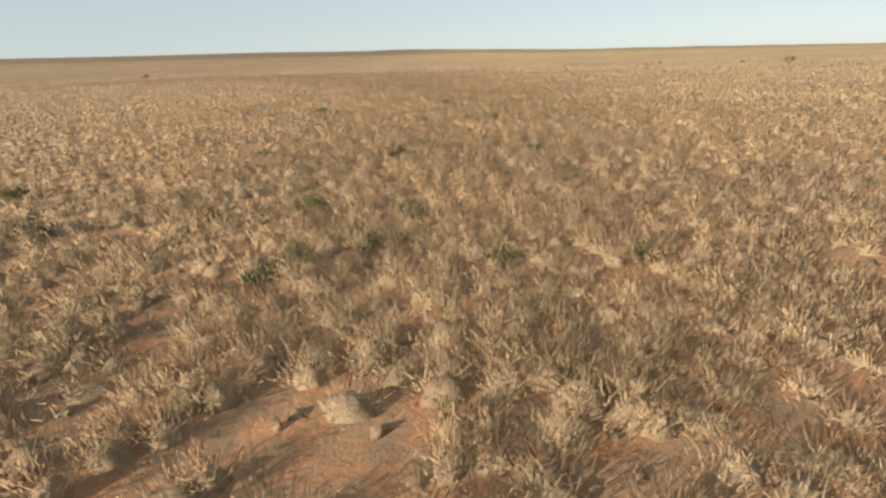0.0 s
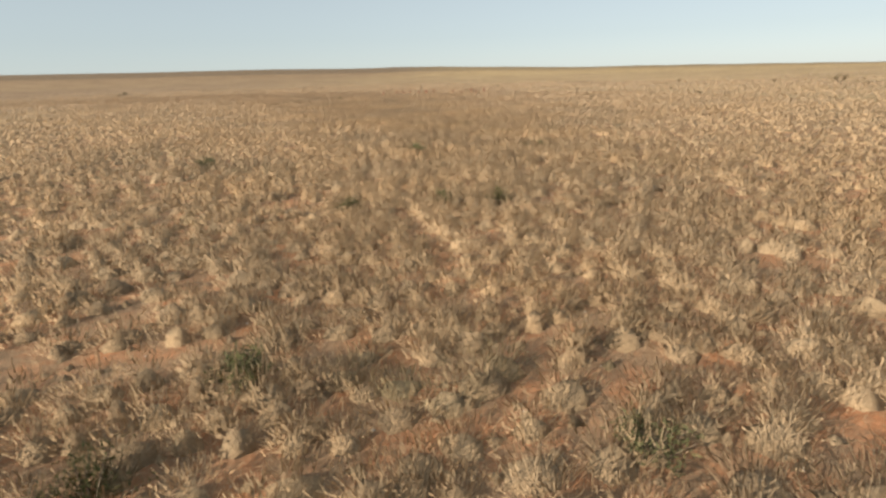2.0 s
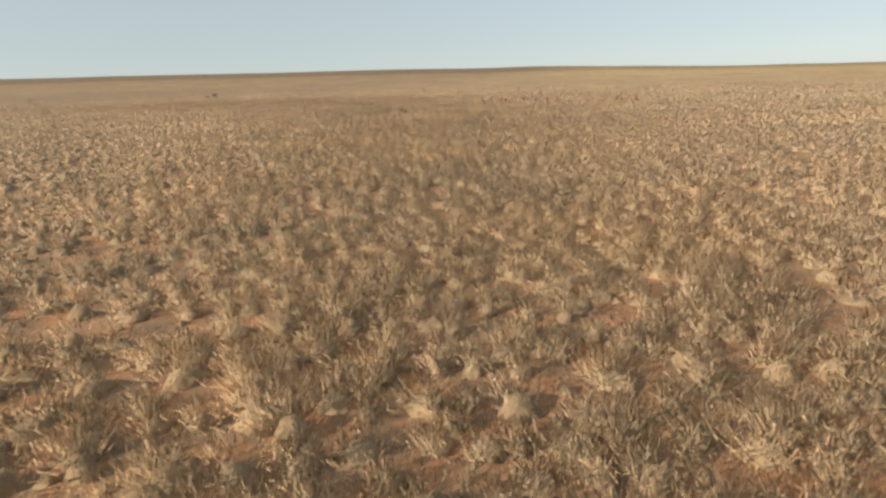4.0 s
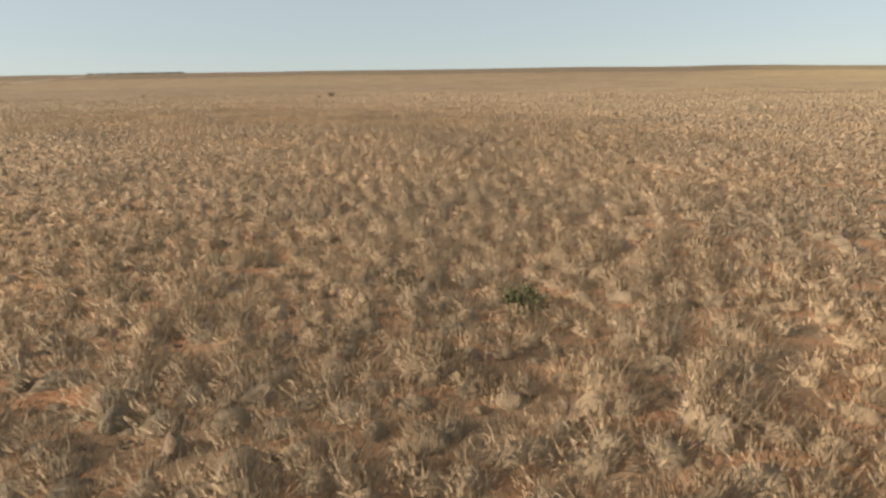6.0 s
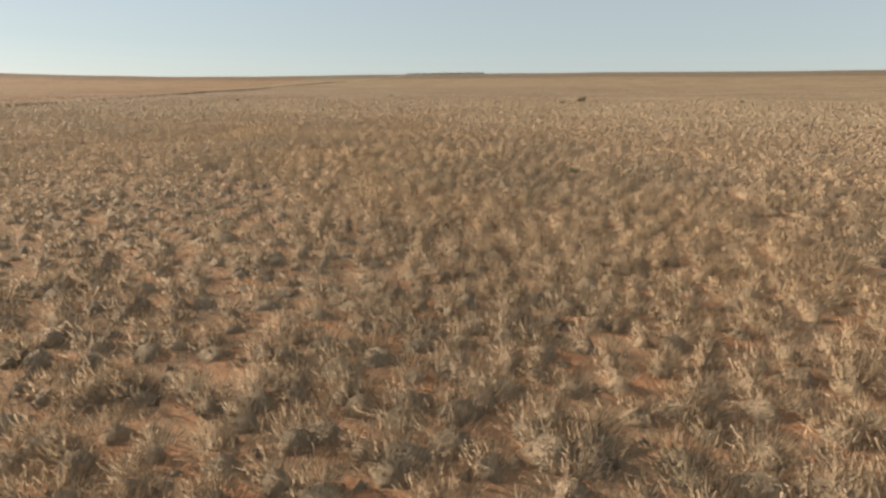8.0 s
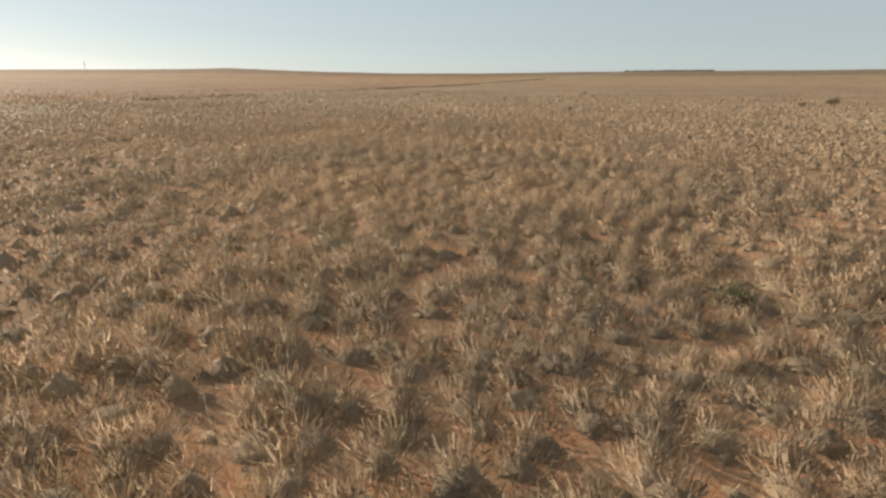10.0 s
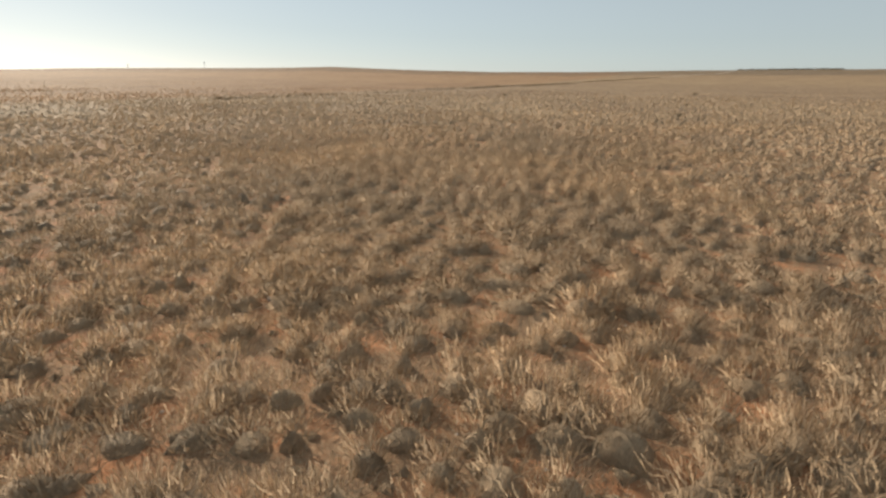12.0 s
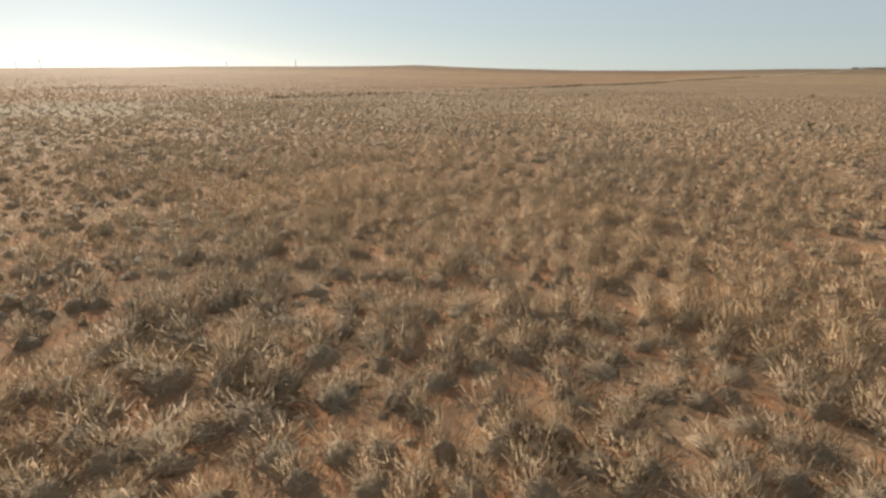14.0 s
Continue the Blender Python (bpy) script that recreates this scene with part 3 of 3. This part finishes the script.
# ---- single stones and dead branches ----
def stone(x, y, size):
    bm = bmesh.new()
    bmesh.ops.create_icosphere(bm, subdivisions=2, radius=size)
    for v in bm.verts:
        v.co *= 1 + 0.25 * noise.noise(v.co / size * 1.3 + Vector((x, y, 0)))
        v.co.z *= 0.7
    me = bpy.data.meshes.new("stone")
    bm.to_mesh(me)
    bm.free()
    me.materials.append(M_STONE)
    ob = new("stone", me)
    ob.location = (x, y, float(land(x, y)) + size * 0.45)
    return tagged(ob, "pale rounded stone lying on bare red sand", "stone", "loose stones")


def dead_branch(x, y, turn, length):
    bm = bmesh.new()
    pts = [Vector((length * (k / 5 - 0.5), 0.06 * math.sin(k * 1.3), 0.02 + 0.05 * math.sin(k * 0.6) ** 2)) for k in range(6)]
    for k in range(5):
        tube(bm, pts[k], pts[k + 1], 0.011 - 0.0015 * k, 0.0095 - 0.0015 * k)
    tube(bm, pts[2], pts[2] + Vector((0.10, 0.14, 0.05)), 0.007, 0.003, 5)
    tube(bm, pts[3], pts[3] + Vector((0.08, -0.11, 0.06)), 0.006, 0.003, 5)
    me = bpy.data.meshes.new("dead_branch")
    bm.to_mesh(me)
    bm.free()
    me.materials.append(M_BRANCH)
    ob = new("dead_branch", me)
    ob.matrix_world = pose(x, y, float(land(x, y)) + 0.02, 0, 0, turn)
    return tagged(ob, "short bleached dead branch lying among grass tufts", "branch", "dead branches")


stone(0.4, 24.5, 0.05)
dead_branch(-20.7, 114.5, 53, 0.40)
dead_branch(-3.5, 37.1, 106, 0.45)
dead_branch(-46.6, 135.1, 159, 0.35)
stone(-51.7, 135.2, 0.06)
stone(-41.0, 132.8, 0.07)
dead_branch(-0.1, 32.1, 138, 0.35)
dead_branch(-0.9, 5.3, 11, 0.40)


# ---- the far farm track with its dark bank ----
def track_line(s):
    """Plan of the track, s from 0 to 1: straight across the plain and up to the ridge."""
    return -97 - 1250 * s, 96 + 0.36 * 1250 * s + 200 * s * s


def farm_track():
    s = np.linspace(0.58, 1.45, 260)
    x, y = track_line(s)
    d = np.stack([np.gradient(x), np.gradient(y)], -1)
    d /= np.linalg.norm(d, axis=1)[:, None]
    half = 1.4 + 2.4 * s
    rows = []
    for k in (-1.0, -0.4, 0.4, 1.0):
        px, py = x - d[:, 1] * half * k, y + d[:, 0] * half * k
        rows.append(np.stack([px, py, land(px, py) + (0.05 if abs(k) > 0.5 else 0.10) + 0.5 * s], -1))
    v = np.concatenate(rows)
    k = len(s)
    f = [(a * k + i, a * k + i + 1, (a + 1) * k + i + 1, (a + 1) * k + i) for a in range(3) for i in range(k - 1)]
    me = bpy.data.meshes.new("farm_track")
    me.from_pydata(v.tolist(), [], f)
    me.materials.append(M_TRACK)
    tagged(new("farm_track", me), "pale sandy farm track running to the ridge", "track", kind="structure")


def bank_scrub():
    """Dark low scrub along the track's bank, broken and uneven."""
    k = 2600
    s = 0.02 + rng.random(k) ** 1.5 * 0.6
    x, y = track_line(s)
    gap = value_noise(s * 900, s * 0, 22.0, 9)
    off = rng.normal(0, 0.6 + 4 * s) + 3.0
    x, y = x + 0.35 * off, y + off
    keep = rng.random(k) < np.clip((gap - 0.15) * 2.0, 0.05, 1)
    x, y, s = x[keep], y[keep], s[keep]
    big = 0.22 + 1.5 * s
    me = tuft_mesh("bank_scrub", x, y, land(x, y), big * rng.uniform(0.5, 1.2, len(x)), big * rng.uniform(0.5, 1.1, len(x)), 5, 2, 8, 0.09, 0.4, (M_SCRUB, M_SCRUB))
    tagged(new("bank_scrub", me), "dark brown low scrub lining a far track", "scrub", kind="stuff")


farm_track()
bank_scrub()


# ---- masts on the skyline ----
def mast(x, y, high, arms):
    root = new("utility_mast")
    root.location = (x, y, float(land(x, y)) - 0.5)
    bm = bmesh.new()
    tube(bm, (0, 0, 0), (0, 0, high), 0.95, 0.7, 8)
    part("pole", bm, M_STEEL, root)
    for z, w in arms:
        bm = bmesh.new()
        tube(bm, (-w, w * 0.4, high * z), (w, -w * 0.4, high * z), 0.5, 0.5, 6)
        part("cross_arm", bm, M_STEEL, root)
        for sx in (-0.9, 0.9):
            bm = bmesh.new()
            tube(bm, (w * sx, -w * sx * 0.4, high * z), (w * sx, -w * sx * 0.4, high * z + 1.2), 0.2, 0.12, 6)
            part("insulator", bm, M_STEEL, root)
    return tagged(root, "thin grey steel utility mast on the far ridge", "mast", "masts on the ridge")


def on_ridge(az, r=2250.0):
    return HUB[0] - r * math.sin(radians(az)), HUB[1] + r * math.cos(radians(az))


for az, high in ((110.4, 24.0), (116.6, 15.0), (131.0, 26.0), (132.6, 20.0), (134.0, 22.0)):
    mast(*on_ridge(az), high, ((0.93, 2.6), (0.8, 3.2)))


# ---- dark tree line at the edge of the ridge ----
def tree_line():
    k = 240
    az = rng.uniform(54.0, 61.5, k)
    r = RIDGE - rng.uniform(20, 90, k)
    x, y = HUB[0] - r * np.sin(np.radians(az)), HUB[1] + r * np.cos(np.radians(az))
    me = tuft_mesh("tree_line", x, y, land(x, y), rng.uniform(2.0, 4.5, k), rng.uniform(0.3, 1.7, k), 6, 2, 40, 0.5, 1.0, (M_SHRUB, M_SHRUB))
    tagged(new("tree_line", me), "thin dark line of bushes along the far ridge", "bushes", kind="stuff")


tree_line()
